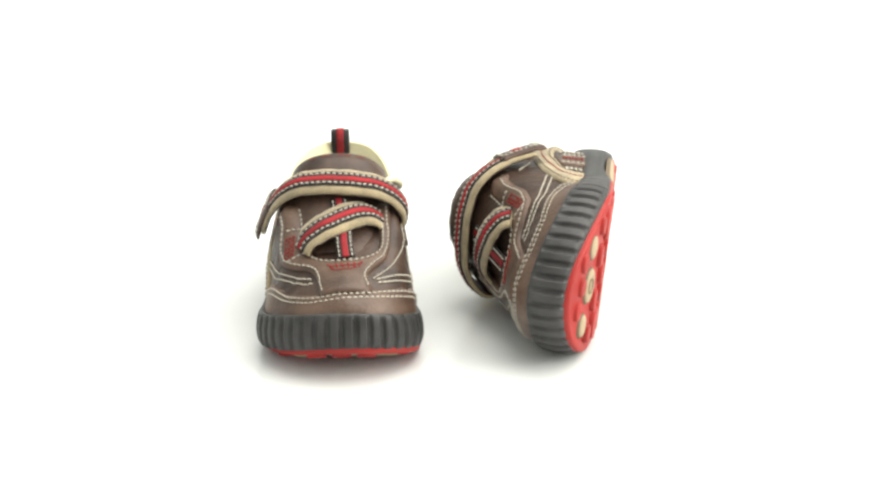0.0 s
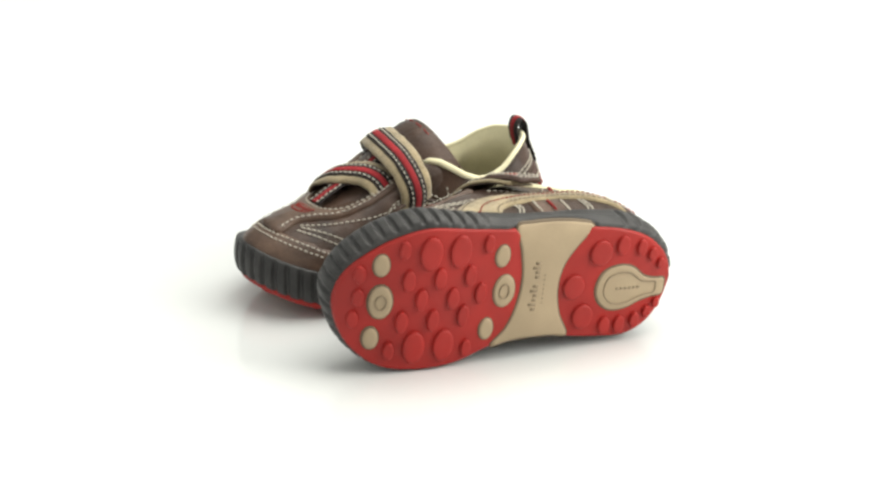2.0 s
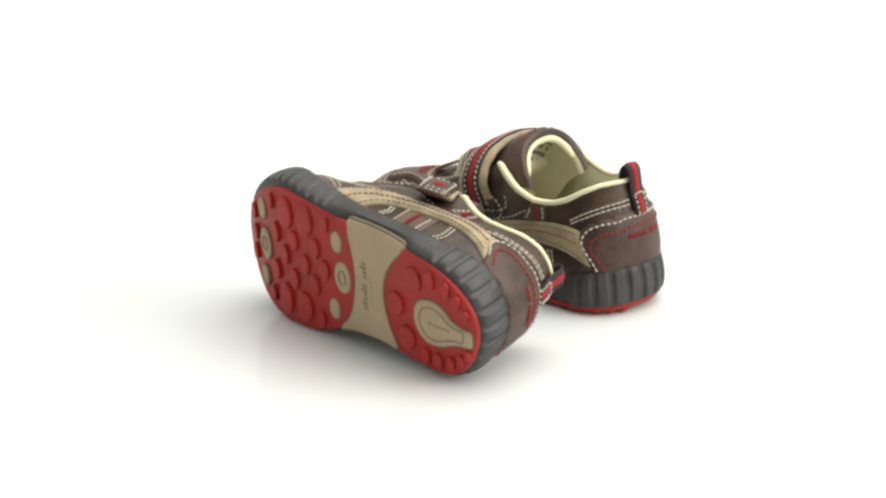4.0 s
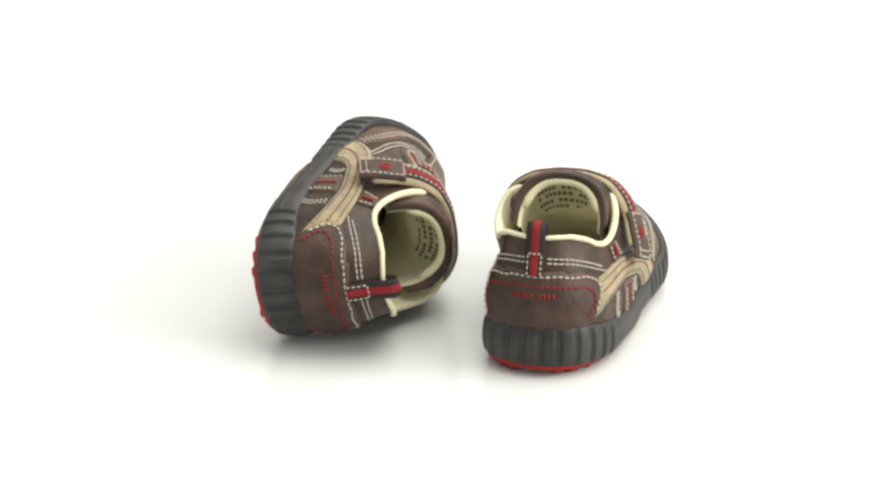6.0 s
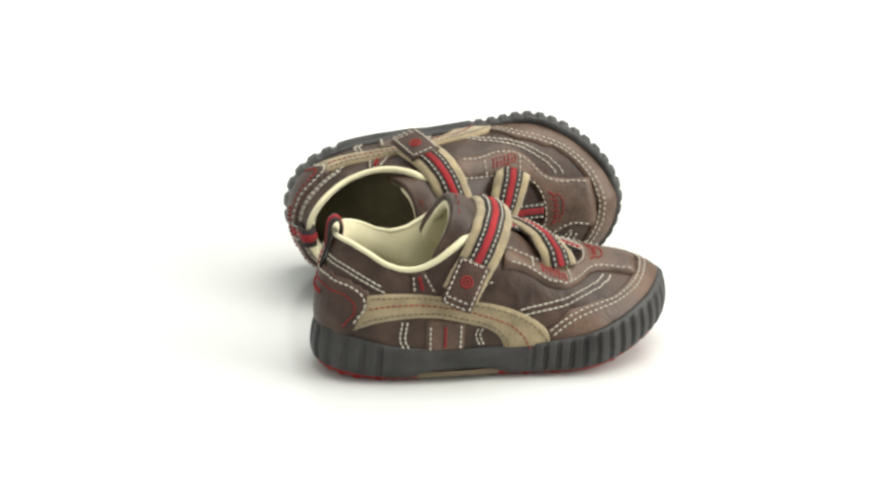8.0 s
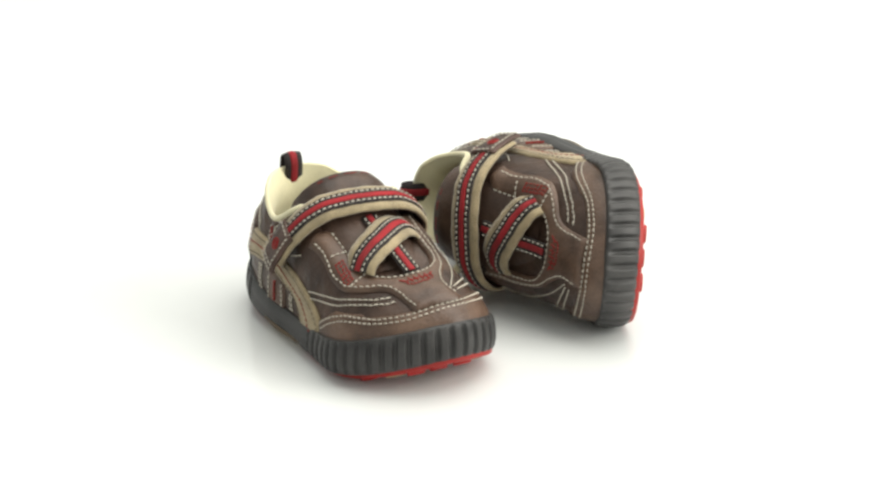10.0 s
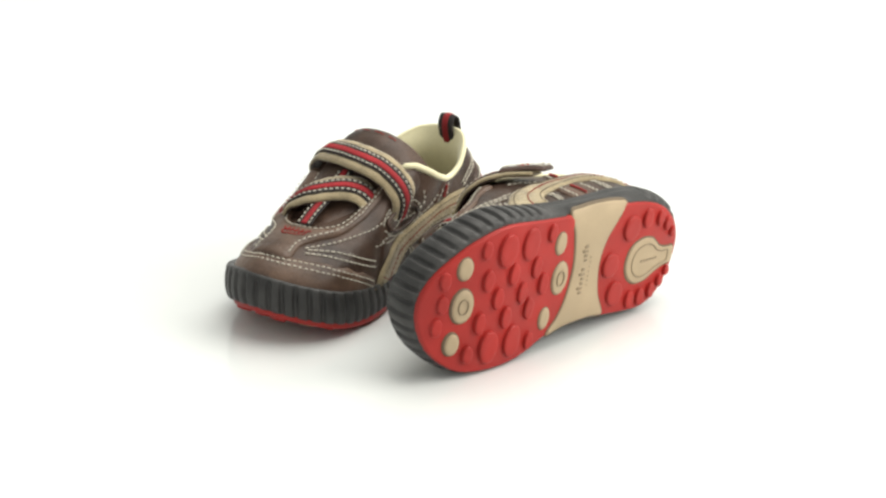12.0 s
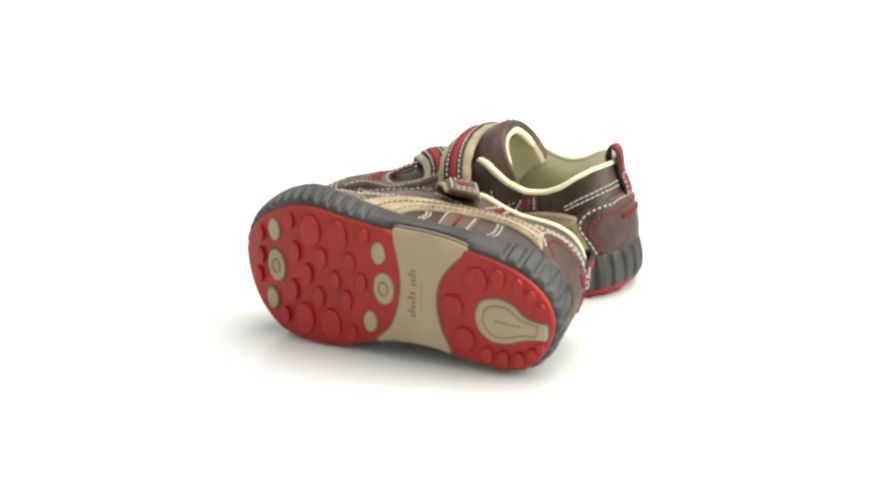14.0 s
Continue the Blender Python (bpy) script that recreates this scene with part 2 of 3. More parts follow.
def ribbon(path, wides, width, thick, across=6, n=60, lift=0.0, u0=0.0, bulge=0.25):
    """A thick band along a path; wides points across it."""
    P = spline(path, n)
    W = spline(wides, n)
    P = P + np.array([[0.35 * noise.noise(Vector((p[0] / 7, p[1] / 7, 3.0))), 0.0, 0.7 * noise.noise(Vector((p[0] / 8, p[1] / 8, 9.0)))] for p in P])
    T = np.gradient(P, axis=0)
    T /= np.linalg.norm(T, axis=1)[:, None]
    W = W - T * np.sum(W * T, 1)[:, None]
    W /= np.linalg.norm(W, axis=1)[:, None]
    Nn = np.cross(W, T)
    if Nn[n // 2, 2] < 0:
        Nn = -Nn
    bm = bmesh.new()
    rows = []
    wear = [1 + 0.06 * noise.noise(Vector((p[0] / 3.5, p[1] / 3.5, width))) for p in P]
    for i in range(n):
        row = []
        for k in range(across + 1):
            u = k / across * 2 - 1
            h = thick * (1 - bulge * abs(u) ** 6) + lift
            row.append(P[i] + W[i] * (u0 + u * width / 2 * wear[i]) + Nn[i] * h)
        for k in range(across, -1, -1):
            u = (k / across * 2 - 1) * wear[i]
            row.append(P[i] + W[i] * (u0 + u * width / 2) + Nn[i] * lift)
        rows.append(row)
    vs = rings_mesh(bm, rows)
    bm.faces.new(vs[0][::-1])
    bm.faces.new(vs[-1])
    return bm, (P, W, Nn)


# ---- parts of a shoe ----
def wall_of_rubber():
    """Charcoal rubber wall: ribbed round toe and heel, smooth with fine lines along the sides."""
    bm = bmesh.new()
    line = spline(SOLE, 1080, True)
    out = outward(line)
    x = line[:, 0]
    arc = np.concatenate([[0], np.cumsum(np.linalg.norm(np.diff(line, axis=0), axis=1))])
    total = arc[-1] + np.linalg.norm(line[0] - line[-1])
    step = np.where(x < 50, total / round(total / 8.2), total / round(total / 6.3))
    ribs = np.clip((np.abs(((arc / step) % 1.0) - 0.5) * 2 - 0.14) / 0.42, 0, 1)
    ribs = ribs * ribs * (3 - 2 * ribs)
    zone = np.clip((x - 92) / 6, 0, 1) + np.clip((29 - x) / 4, 0, 1)
    top = foxing(x)
    rows = []
    prof = [(-6, 0.16, 0), (-0.4, 0.16, 0), (0.5, 0.2, 0.5), (1.3, 0.28, 1), (1.9, 0.42, 1), (2.0, 0.55, 1), (1.9, 0.66, 1), (1.6, 0.78, 1),
            (1.2, 0.88, 0.8), (0.7, 0.96, 0.2), (0.1, 1.0, 0), (-1.4, 1.0, 0), (-4.0, 0.9, 0)]
    for off, h, rib in prof:
        o = off - rib * zone * (1 - ribs) * np.where(x < 50, 1.5, 1.7)
        smooth_side = (1 - np.clip(zone, 0, 1))
        o = o + (0 if off < 0 else -0.4) * smooth_side + (0 if off < 0 else 1.0) * (1.1 * np.clip((x - 108) / 25, 0, 1) + 0.9 * np.clip((24 - x) / 18, 0, 1)) + (rib * 0.5 * smooth_side if round(h * 100) in (42, 78) else -0.35 * smooth_side if round(h * 100) == 66 else 0)
        waist = np.clip(-out[:, 1], 0, 1) * np.clip(1 - ((x - 52) / 34) ** 2, 0, 1)
        o = o - (1.8 * waist if off >= 0 else 0)
        c = line + out * np.broadcast_to(o, x.shape)[:, None]
        arch = np.clip(1 - ((x - 62) / 23) ** 2, 0, 1) * (line[:, 1] > 0)
        z = top * h + 4.6 * arch * max(0.42 - h, 0) / 0.29
        rows.append(np.column_stack([c[:, 0] + (0.09 - 0.10 * np.clip((x - 100) / 40, 0, 1)) * z - 0.4, c[:, 1], z + spring(x)]))
    rings_mesh(bm, rows)
    return bm


def blob(bm, cx, cy, rx, ry, z0, z1, turn=0.0, n=18, round_off=0.8, dish=0.0):
    """A low round lug pointing down from z0 to z1."""
    ca, sa = math.cos(turn), math.sin(turn)
    rings = []
    for f, z in ((1.0, z0), (1.0, z1 + round_off), (0.95, z1 + round_off * 0.3), (0.85, z1), (0.5, z1 + dish)):
        ring = []
        for a in [2 * math.pi * k / n for k in range(n)]:
            x = cx + f * (rx * math.cos(a) * ca - ry * math.sin(a) * sa)
            y = cy + f * (rx * math.cos(a) * sa + ry * math.sin(a) * ca)
            ring.append(bm.verts.new((x, y, z + float(spring(x)))))
        rings.append(ring)
    for u, v in zip(rings, rings[1:]):
        for k in range(n):
            bm.faces.new((u[k], u[(k + 1) % n], v[(k + 1) % n], v[k]))
    bm.faces.new(rings[-1])
    return bm


def plate(poly, z0, z1, bevel=0.5, inset=0.0, lift=lambda y: 0.0):
    """A flat plate with a rounded lower edge, from an outline; follows the toe's lift."""
    bm = bmesh.new()
    C = np.array(poly, float)
    o = outward(C)
    vs = []
    for off, z in ((0, z0), (0, z1 + bevel), (-bevel * 0.4, z1 + bevel * 0.25), (-bevel * 1.2, z1)):
        c = C + o * (off - inset)
        vs.append([bm.verts.new((p[0], p[1], z + float(spring(p[0])) + lift(p[1]))) for p in c])
    n = len(C)
    for a, b in zip(vs, vs[1:]):
        for k in range(n):
            bm.faces.new((a[k], a[(k + 1) % n], b[(k + 1) % n], b[k]))
    tess = delaunay_2d_cdt([Vector((p[0], p[1])) for p in C], [], [list(range(n))], 1, 1e-5)
    for f in tess[2]:
        if all(i < n for i in f):
            bm.faces.new([vs[-1][i] for i in f])
    return bm


SHANK = [(41, 30.6), (48, 32.6), (56, 33.5), (64, 33.7), (72, 33.2), (80, 31.6), (77, 20), (74.8, 6), (76, -8), (80, -20), (87, -29.4), (77, -27.1), (66, -25.9),
         (56, -25.6), (48, -25.7), (53.5, -14), (56, 0), (54, 12), (48, 22)]


def outsole(parent, side):
    up = lambda name, bm, mat, ob, label="": link(name, mirror(bm, side), mat, ob, label)
    base = EDGE[::3].copy()
    base[:, 1] -= np.where(base[:, 1] > 0, 1.8 * np.clip(base[:, 1] / 20, 0, 1) + 10.0 * np.clip(1 - ((base[:, 0] - 61) / 18) ** 4, 0, 1), 1.2 * np.clip(-base[:, 1] / 20, 0, 1) * np.clip((base[:, 0] - 85) / 20, 0, 1))
    base[:, 1] += np.where(base[:, 1] < -5, 4.0 * np.clip(1 - ((base[:, 0] - 66) / 17) ** 4, 0, 1), 0)
    sole = up("outsole", plate(base, 4.5, 1.5, 0.9, 0.2), RED, parent, "red rubber outsole with round lugs")
    big = [(121.7, 22.5, 5.3, 8.4), (107.5, 23.4, 5.2, 8.3), (125, -26.1, 5.1, 8.3), (110.7, -25.2, 5.1, 8.3)]
    mid = [(130.7, 8.4), (115.9, 9.5), (101.2, 10.6), (123.7, -1.4), (108.6, -1.0), (95, 1.0), (132, -13.1), (117.1, -12), (102.5, -10.2)]
    small = [(134.1, 24), (93.7, 26.5), (136.5, -28.5), (99.2, -27.5), (152.8, 9.8), (154, -13.5), (152.5, -2)]
    heel = [(36.2, 18.2, 5.6, 6.6), (48, 1, 5.4, 6.4), (41.4, -15, 5.4, 6.4), (25.2, 21.6, 3.2, 5.0), (29.5, -20.6, 2.9, 4.6), (21.6, -20.6, 2.8, 4.6),
            (15.2, 19.8, 2.5, 4.2), (8.8, 15.8, 2.3, 3.6), (3.8, 10.6, 1.9, 2.8), (13.6, -19, 2.5, 4.0), (7.6, -15, 2.2, 3.2), (3.4, -10.4, 1.8, 2.6)]
    for cx, cy, rx, ry in big + [(x, y, 2.9, 5.6) for x, y in mid] + [(x, y, 2.5, 4.6) for x, y in small] + heel:
        up("lug", blob(bmesh.new(), cx, cy - 1.6, rx, ry, 2.6, -0.1, round_off=0.6), RED, sole)
    for cx, cy, rx, ry in [(143.6, 13.8, 3.5, 5.6), (145.0, -24.2, 3.4, 5.5), (86.2, 18.0, 3.5, 5.7), (90.0, -19.8, 3.4, 5.6)]:
        up("seat_ring", blob(bmesh.new(), cx, cy, rx + 0.8, ry + 0.8, 2.6, 1.2), TAN_LINE, sole)
        up("tan_lug", blob(bmesh.new(), cx, cy, rx, ry, 2.6, 0.5), TAN, sole, "small oval tan rubber lug")
    for cx, cy in [(142.3, -5.1), (83.3, -0.3)]:
        up("seat_ring", blob(bmesh.new(), cx, cy, 6.1, 9.3, 2.6, 1.2), TAN_LINE, sole)
        up("tan_lug", blob(bmesh.new(), cx, cy, 5.3, 8.5, 2.6, 0.5, dish=0.25), TAN, sole, "large oval tan rubber lug with a ring")
        up("ring", ring_line(cx, cy, 2.4, 3.7, 0.5), TAN_MARK, sole)
    shank = spline(SHANK, 96, True)
    rise = lambda y: 2.5 * min(max((y - 21) / 12, 0), 1) ** 2
    up("shank_gap", plate(shank, 3.0, 1.2, 0.3, -0.5, rise), TAN_LINE, sole)
    bridge = up("shank", plate(shank, 3.2, 0.7, 1.0, 0.0, rise), TAN, sole, "waisted tan rubber shank plate")
    # the raised mark and small print on the shank, as plain bars
    bm = bmesh.new()
    for k, h in enumerate((2.0, 3.0, 1.8, 1.6, 3.0, 2.0, 0.0, 1.6, 1.8, 3.0, 2.0)):
        if h:
            box(bm, 66.5 + h * 0.65, -10.6 + k * 2.4, h * 1.3, 1.4, 0.75)
    up("raised_mark", bm, TAN_MARK, bridge)
    bm = bmesh.new()
    for k in range(7):
        box(bm, 63.6, -7.5 + k * 2.4, 0.6, 0.9, 0.8)
    up("small_print", bm, TAN_MARK, bridge)
    pad = [(36.2, -0.5), (33.5, 7.4), (26, 10.8), (18.5, 9.6), (12, 4.4), (6, 2.6), (1.0, 2.2), (0.4, -1.5), (1.2, -6.0), (7, -6.8), (13, -8.6), (20, -11.8), (28, -12.2), (34, -7.8)]
    pad = spline([(x, y - 1.6) for x, y in pad], 72, True)
    up("seat_ring", plate(pad, 4.0, 1.2, 0.3, -0.8), TAN_LINE, sole)
    heel_pad = up("heel_pad", plate(pad, 4.0, 0.5, 0.8), TAN, sole, "drop-shaped tan rubber heel pad")
    bm = bmesh.new()
    loop = np.array([(20 + (p[0] - 20) * 0.76, -2.4 + (p[1] + 2.4) * 0.72) for p in pad])
    wire(bm, [(p[0], p[1], 0.5 + float(spring(p[0]))) for p in loop], 0.45, True)
    up("groove", bm, TAN_MARK, heel_pad)
    bm = bmesh.new()
    for k in range(6):
        box(bm, 14.5 + k * 2.2, -2.5, 1.5, 1.2, 0.6 + float(spring(14.5 + k * 2.2)))
    up("small_print", bm, TAN_MARK, heel_pad)
    return sole


def ring_line(cx, cy, rx, ry, z):
    bm = bmesh.new()
    wire(bm, [(cx + rx * math.cos(a), cy + ry * math.sin(a), z + float(spring(cx + rx * math.cos(a)))) for a in [2 * math.pi * k / 28 for k in range(28)]], 0.35, True)
    return bm


def wire(bm, pts, r, closed=False, sides=6):
    """A round cord through points."""
    P = np.array(pts, float)
    T = (np.roll(P, -1, 0) - np.roll(P, 1, 0)) if closed else np.gradient(P, axis=0)
    rows = []
    rr = np.broadcast_to(np.asarray(r, float), (len(P),))
    for p, t, q in zip(P, T, rr):
        t = Vector(t).normalized()
        a = t.cross(Vector((0, 0, 1)))
        a = a.normalized() if a.length > 1e-4 else Vector((1, 0, 0))
        b = t.cross(a)
        rows.append([Vector(p) + a * (q * math.cos(u)) + b * (q * math.sin(u)) for u in [2 * math.pi * k / sides for k in range(sides)]])
    vs = rings_mesh(bm, rows + ([rows[0]] if closed else []))
    if not closed:
        bm.faces.new(vs[0][::-1])
        bm.faces.new(vs[-1])
    return bm


def box(bm, x, y, dx, dy, z):
    vs = [bm.verts.new((x + i * dx / 2, y + j * dy / 2, k)) for k in (z - 0.25, z + 0.6) for i, j in ((-1, -1), (1, -1), (1, 1), (-1, 1))]
    for f in ((0, 1, 2, 3), (7, 6, 5, 4), (0, 4, 5, 1), (1, 5, 6, 2), (2, 6, 7, 3), (3, 7, 4, 0)):
        bm.faces.new([vs[i] for i in f])


def uppers(upper, root, up):
    """Overlays and seams on the upper."""
    # toe cap
    seam_line = spline([(103, 33.5, 24), (111, 32.5, 29.5), (120, 30.5, 33.5), (135.5, 25, 37), (145.5, 15.5, 39.5), (150.5, 2.5, 40.5), (151, -9, 39.5),
                        (146.5, -20, 38.5), (134, -31, 34), (119, -35.5, 28), (108, -35.5, 22)], 40)
    edge = [ring_place(*on_near(*p)[0]) for p in seam_line]
    foot = [(u, 0.0) for u in np.linspace(edge[-1][0], edge[0][0], 30)]
    cap = up("toe_cap", patch(edge + foot, on_ring, 1.3, 2.2, (430, 75)), PANEL, root, "scuffed brown leather toe cap with double stitching")
    low = [on_near(*(Vector(p) + Vector((0.8, 0.5 if p[1] > 0 else -0.5, -1.6)))) for p in seam_line]
    lower = [on_near(*(Vector(p) + Vector((2.4, 1.2 if p[1] > 0 else -1.2, -3.6)))) for p in seam_line]
    for k, row in enumerate((low, lower)):
        bm = stitches(bmesh.new(), [h + n * 1.25 for h, n in row], [n for _, n in row], 1.9, 0.9, 0.36)
        up("stitching", bm, WHITE_THREAD, cap)
    # vamp panel round the throat, with a neck that runs to the toe cap
    outer = spline([(83, 26.5), (89, 25.5), (96, 25.3), (104, 25.5), (114, 23.5), (121.5, 17.5), (127, 11), (135, 7.5), (149, 5.5)], 40)
    neck = spline([(150.5, -5), (149.5, -17.5), (138, -16), (129, -19), (119, -24.6), (105, -26.8), (93, -26.4), (83, -26.4)], 40)
    throat = spline([(84, -20), (91, -20.5), (100, -21.3), (112, -21), (119.5, -17), (123.5, -9), (123, 0), (119, 7.5), (111, 11.5), (98, 13.5), (91, 14.5), (84, 16)], 56)
    panel = up("vamp_panel", patch(np.concatenate([outer, neck, throat]), on_top, 2.1, 2.2), PANEL, root, "brown leather vamp panel with white seams")
    inset = lambda C, d: C + np.column_stack([-np.gradient(C[:, 1]), np.gradient(C[:, 0])]) / np.linalg.norm(np.gradient(C, axis=0), axis=1)[:, None] * d
    for line, d in ((outer, -1.5), (neck[6:], -1.5), (throat, -1.6)):
        bm = seam(inset(line, d)[2:-1], on_top, 160, lift=2.1, length=1.9, gap=1.0, r=0.35)
        up("stitching", bm, WHITE_THREAD, panel)
    bm = bmesh.new()
    for k in range(7):
        x = 101.0 + k * 1.9
        seam([(x, 17.9 + 0.5 * (k % 2)), (x + 0.9, 22.6 - 0.5 * (k % 3))], on_top, 12, lift=2.0, bm=bm, length=1.5, gap=0.2, r=0.33)
    for y in (18.6, 20.3, 22.0):
        seam([(100.6, y), (113.4, y + 0.2)], on_top, 20, lift=2.0, bm=bm, length=1.7, gap=0.5, r=0.3)
    up("red_embroidery", bm, RED_THREAD, panel)
    bm = bmesh.new()
    for line in ([(127, 3), (130, 0), (130.5, -6), (129.5, -11), (127, -14)], [(131.5, 1), (134, -2), (134, -8), (132, -11)]):
        seam(line, on_top, 40, lift=2.1, bm=bm, length=1.5, gap=0.3, r=0.34)
    for k in range(6):
        seam([(127.5, 1.5 - k * 2.8), (132.5, -0.2 - k * 2.4)], on_top, 10, lift=2.1, bm=bm, length=1.3, gap=0.3, r=0.32)
    up("red_embroidery", bm, RED_THREAD, panel)
    for line in ([(97.5, 15.5), (96.5, 24)], [(114, 12.5), (115.5, 21)]):
        up("stitching", seam(line, on_top, 20, lift=2.1, length=1.9, gap=0.8, r=0.36), WHITE_THREAD, panel)
    # curved double seams on the vamp's sides
    for line in ([(90, 30, 33), (111, 29.5, 36.5), (124, 24, 41.5), (132, 16.5, 43.5), (135.5, 10, 44.5)],
                 [(92, 31, 30.5), (112, 31, 34), (126, 25.5, 39.5), (134.5, 17.5, 42), (138, 10, 43.5)],
                 [(137.5, -20, 41), (133, -25, 40.5), (124, -31, 37), (112, -34, 32), (104, -34.5, 29)],
                 [(140, -20.5, 40), (135.5, -26, 39), (126, -32.5, 35), (113, -35.5, 29.5), (105, -35.5, 26.5)]):
        up("stitching", seam(line, on_near, 60, lift=0.1, length=2.4, gap=0.4, r=0.38), WHITE_THREAD, upper)
    for line in ([(138, -19, 43), (124, -27, 43), (110, -30.5, 43.5), (98, -31.5, 45.5), (88, -30.5, 50), (80, -28.5, 56)],
                 [(100, -33.5, 37), (90, -33, 40), (80, -31.5, 44), (72, -30, 49)]):
        up("stitching", seam(line, on_near, 60, lift=0.2, length=1.9, gap=0.9, r=0.35), WHITE_THREAD, upper)
    # beige stripe on both sides, with ribs below its arch
    arch = [(20.5, 42), (32, 43.2), (47, 42.3), (66, 39.2), (80, 36.2), (90, 32.5), (98.5, 27), (104, 21), (106, 13.5)]
    under = [(83, 13), (81, 20), (75.5, 25), (63, 29), (48.5, 31.8), (34, 31.6), (23.5, 29.6), (13.5, 25.5)]
    for side_on in (on_outer, on_inner):
        rim_a, rim_b = spline(arch, 50), spline(under, 40)
        stripe = up("stripe", patch(np.concatenate([rim_a, rim_b]), side_on, 1.6, 2.2), SUEDE, root, "arched beige suede side stripe with red seam")
        mid = [(21, 36), (34, 38), (48, 37.4), (64, 34.6), (76, 31), (86, 26.5), (92, 20.5), (94, 15)]
        up("stitching", seam(mid, side_on, 90, lift=1.6, length=2.0, gap=0.7, r=0.30), RED_THREAD, stripe)
        for line in ([(22, 40.3), (33, 41.4), (47, 40.6), (66, 37.5), (80, 34.3), (89.5, 30.4), (97, 25), (102, 19), (103.5, 15)],
                     [(18, 29.6), (24, 31.8), (34, 33.6), (48.5, 33.8), (63, 31), (76.5, 26.8), (83, 21), (85, 15.5)]):
            up("stitching", seam(line, side_on, 90, lift=1.5, length=2.0, gap=0.7, r=0.28), TAN_LINE, stripe)
        rib = up("side_rib", patch([(46, 14), (47, 31.5), (56, 30.3), (65, 28), (64, 14)], side_on, 1.0, 2.0), PANEL, root, "brown leather rib below the stripe")
        for x0, x1 in ((48.3, 48.8), (62.2, 63)):
            up("stitching", seam([(x0, 16), (x1, 29)], side_on, 30, lift=1.0, length=1.8, gap=0.6, r=0.46), WHITE_THREAD, rib)
        bm = seam([(55, 17), (55.6, 28)], side_on, 30, lift=1.0, length=1.2, gap=0.3, r=0.7)
        up("stitching", bm, RED_THREAD, rib)
        for x0, x1 in ((35.2, 36.3), (37.5, 38.6), (70.2, 71), (72.2, 73)):
            up("stitching", seam([(x0 + 1.2, 17), (x0 - 0.6, 22), (x1, 31.5 if x0 < 50 else 25.5)], side_on, 30, lift=0.2, length=1.8, gap=0.5, r=0.46), WHITE_THREAD, upper)
        # small red patch below the collar
        red_patch = up("red_patch", patch([(40.5, 43), (40.5, 52), (47, 53), (53, 43), (48, 41.5)], side_on, 0.8, 1.6), HEEL, root, "small reddish leather patch below the collar")
        for line in ([(42, 43.8), (42, 51.5)], [(51.3, 43.4), (47, 51.5)]):
            up("stitching", seam(line, side_on, 20, lift=0.8, length=1.7, gap=0.7, r=0.4), WHITE_THREAD, red_patch)
        up("stitching", seam([(46, 44), (44.6, 51)], side_on, 20, lift=0.8, length=1.2, gap=0.1, r=0.9), RED_THREAD, red_patch)
    # heel counter, wrapped round the back
    half = [(3.2, -1.5, 50.5), (4.5, 8, 50.2), (11, 17, 48.6), (17.5, 22, 45.8), (22, 25, 42), (20.5, 26, 36), (16, 25.5, 29), (13, 24, 24)]
    half = [ring_place(*on_near(*p)[0]) for p in spline(half, 40)]
    left = [(u if u < 0.5 else u - 1, v) for u, v in half]
    half = [(3.2, -1.5, 50.5), (4.5, -10, 50.2), (10, -18, 48.6), (16, -23, 45.8), (21, -26, 42), (19.5, -27, 36), (15, -26.5, 29), (12.5, -25.5, 24)]
    half = [ring_place(*on_near(*p)[0]) for p in spline(half, 40)]
    right = [(u if u < 0.5 else u - 1, v) for u, v in half]
    counter_edge = right[:0:-1] + left + [(left[-1][0] * (1 - k / 12) + right[-1][0] * k / 12, 0.02) for k in range(13)]
    rim_line = spline(right[::-4] + left[4::4], 60)
    shrunk = lambda ku, kv, dv: [(u * ku, v * kv + dv) for u, v in rim_line]
    counter = up("heel_counter", patch(counter_edge, on_ring, 1.3, 2.2, (430, 48)), HEEL, root, "chestnut leather heel counter with red stitching")
    up("stitching", seam(shrunk(0.93, 0.915, 0.0), on_ring, 140, lift=1.4, length=2.1, gap=0.9, r=0.46), WHITE_THREAD, counter)
    up("stitching", seam(shrunk(0.80, 0.75, 0.0), on_ring, 140, lift=1.3, length=2.2, gap=0.5, r=0.42), RED_THREAD, counter)
    for k in range(11):
        if k != 6:
            u = (k - 5) * 0.0054
            up("red_bar", seam([(u, 0.34), (u + 0.0012, 0.43)], on_ring, 10, lift=1.3, length=2.6, gap=2.0, r=0.6), RED_THREAD, counter)
    for d in (1.6, -0.7):
        for sgn in (1, -1):
            line = [(3.6, -1 + sgn * 5, 55.2 + d), (5.5, -1 + sgn * 9, 54.6 + d), (11.6, sgn * 16, 52.6 + d), (20, sgn * 21.5, 48.4 + d), (29, sgn * 25.2, 43.8 + d * 0.8)]
            up("stitching", seam(line, on_near, 60, lift=0.1, length=2.4, gap=0.4, r=0.38), WHITE_THREAD, upper)
    # seam by the strap's slot on the inner side, and down the quarter
    up("stitching", seam([(62, -22.5, 53), (63, -24.5, 47), (72, -27, 43), (84, -27.5, 43), (92, -26, 46)], on_near, 50, lift=0.2, length=1.9, gap=1.0, r=0.35), WHITE_THREAD, upper)
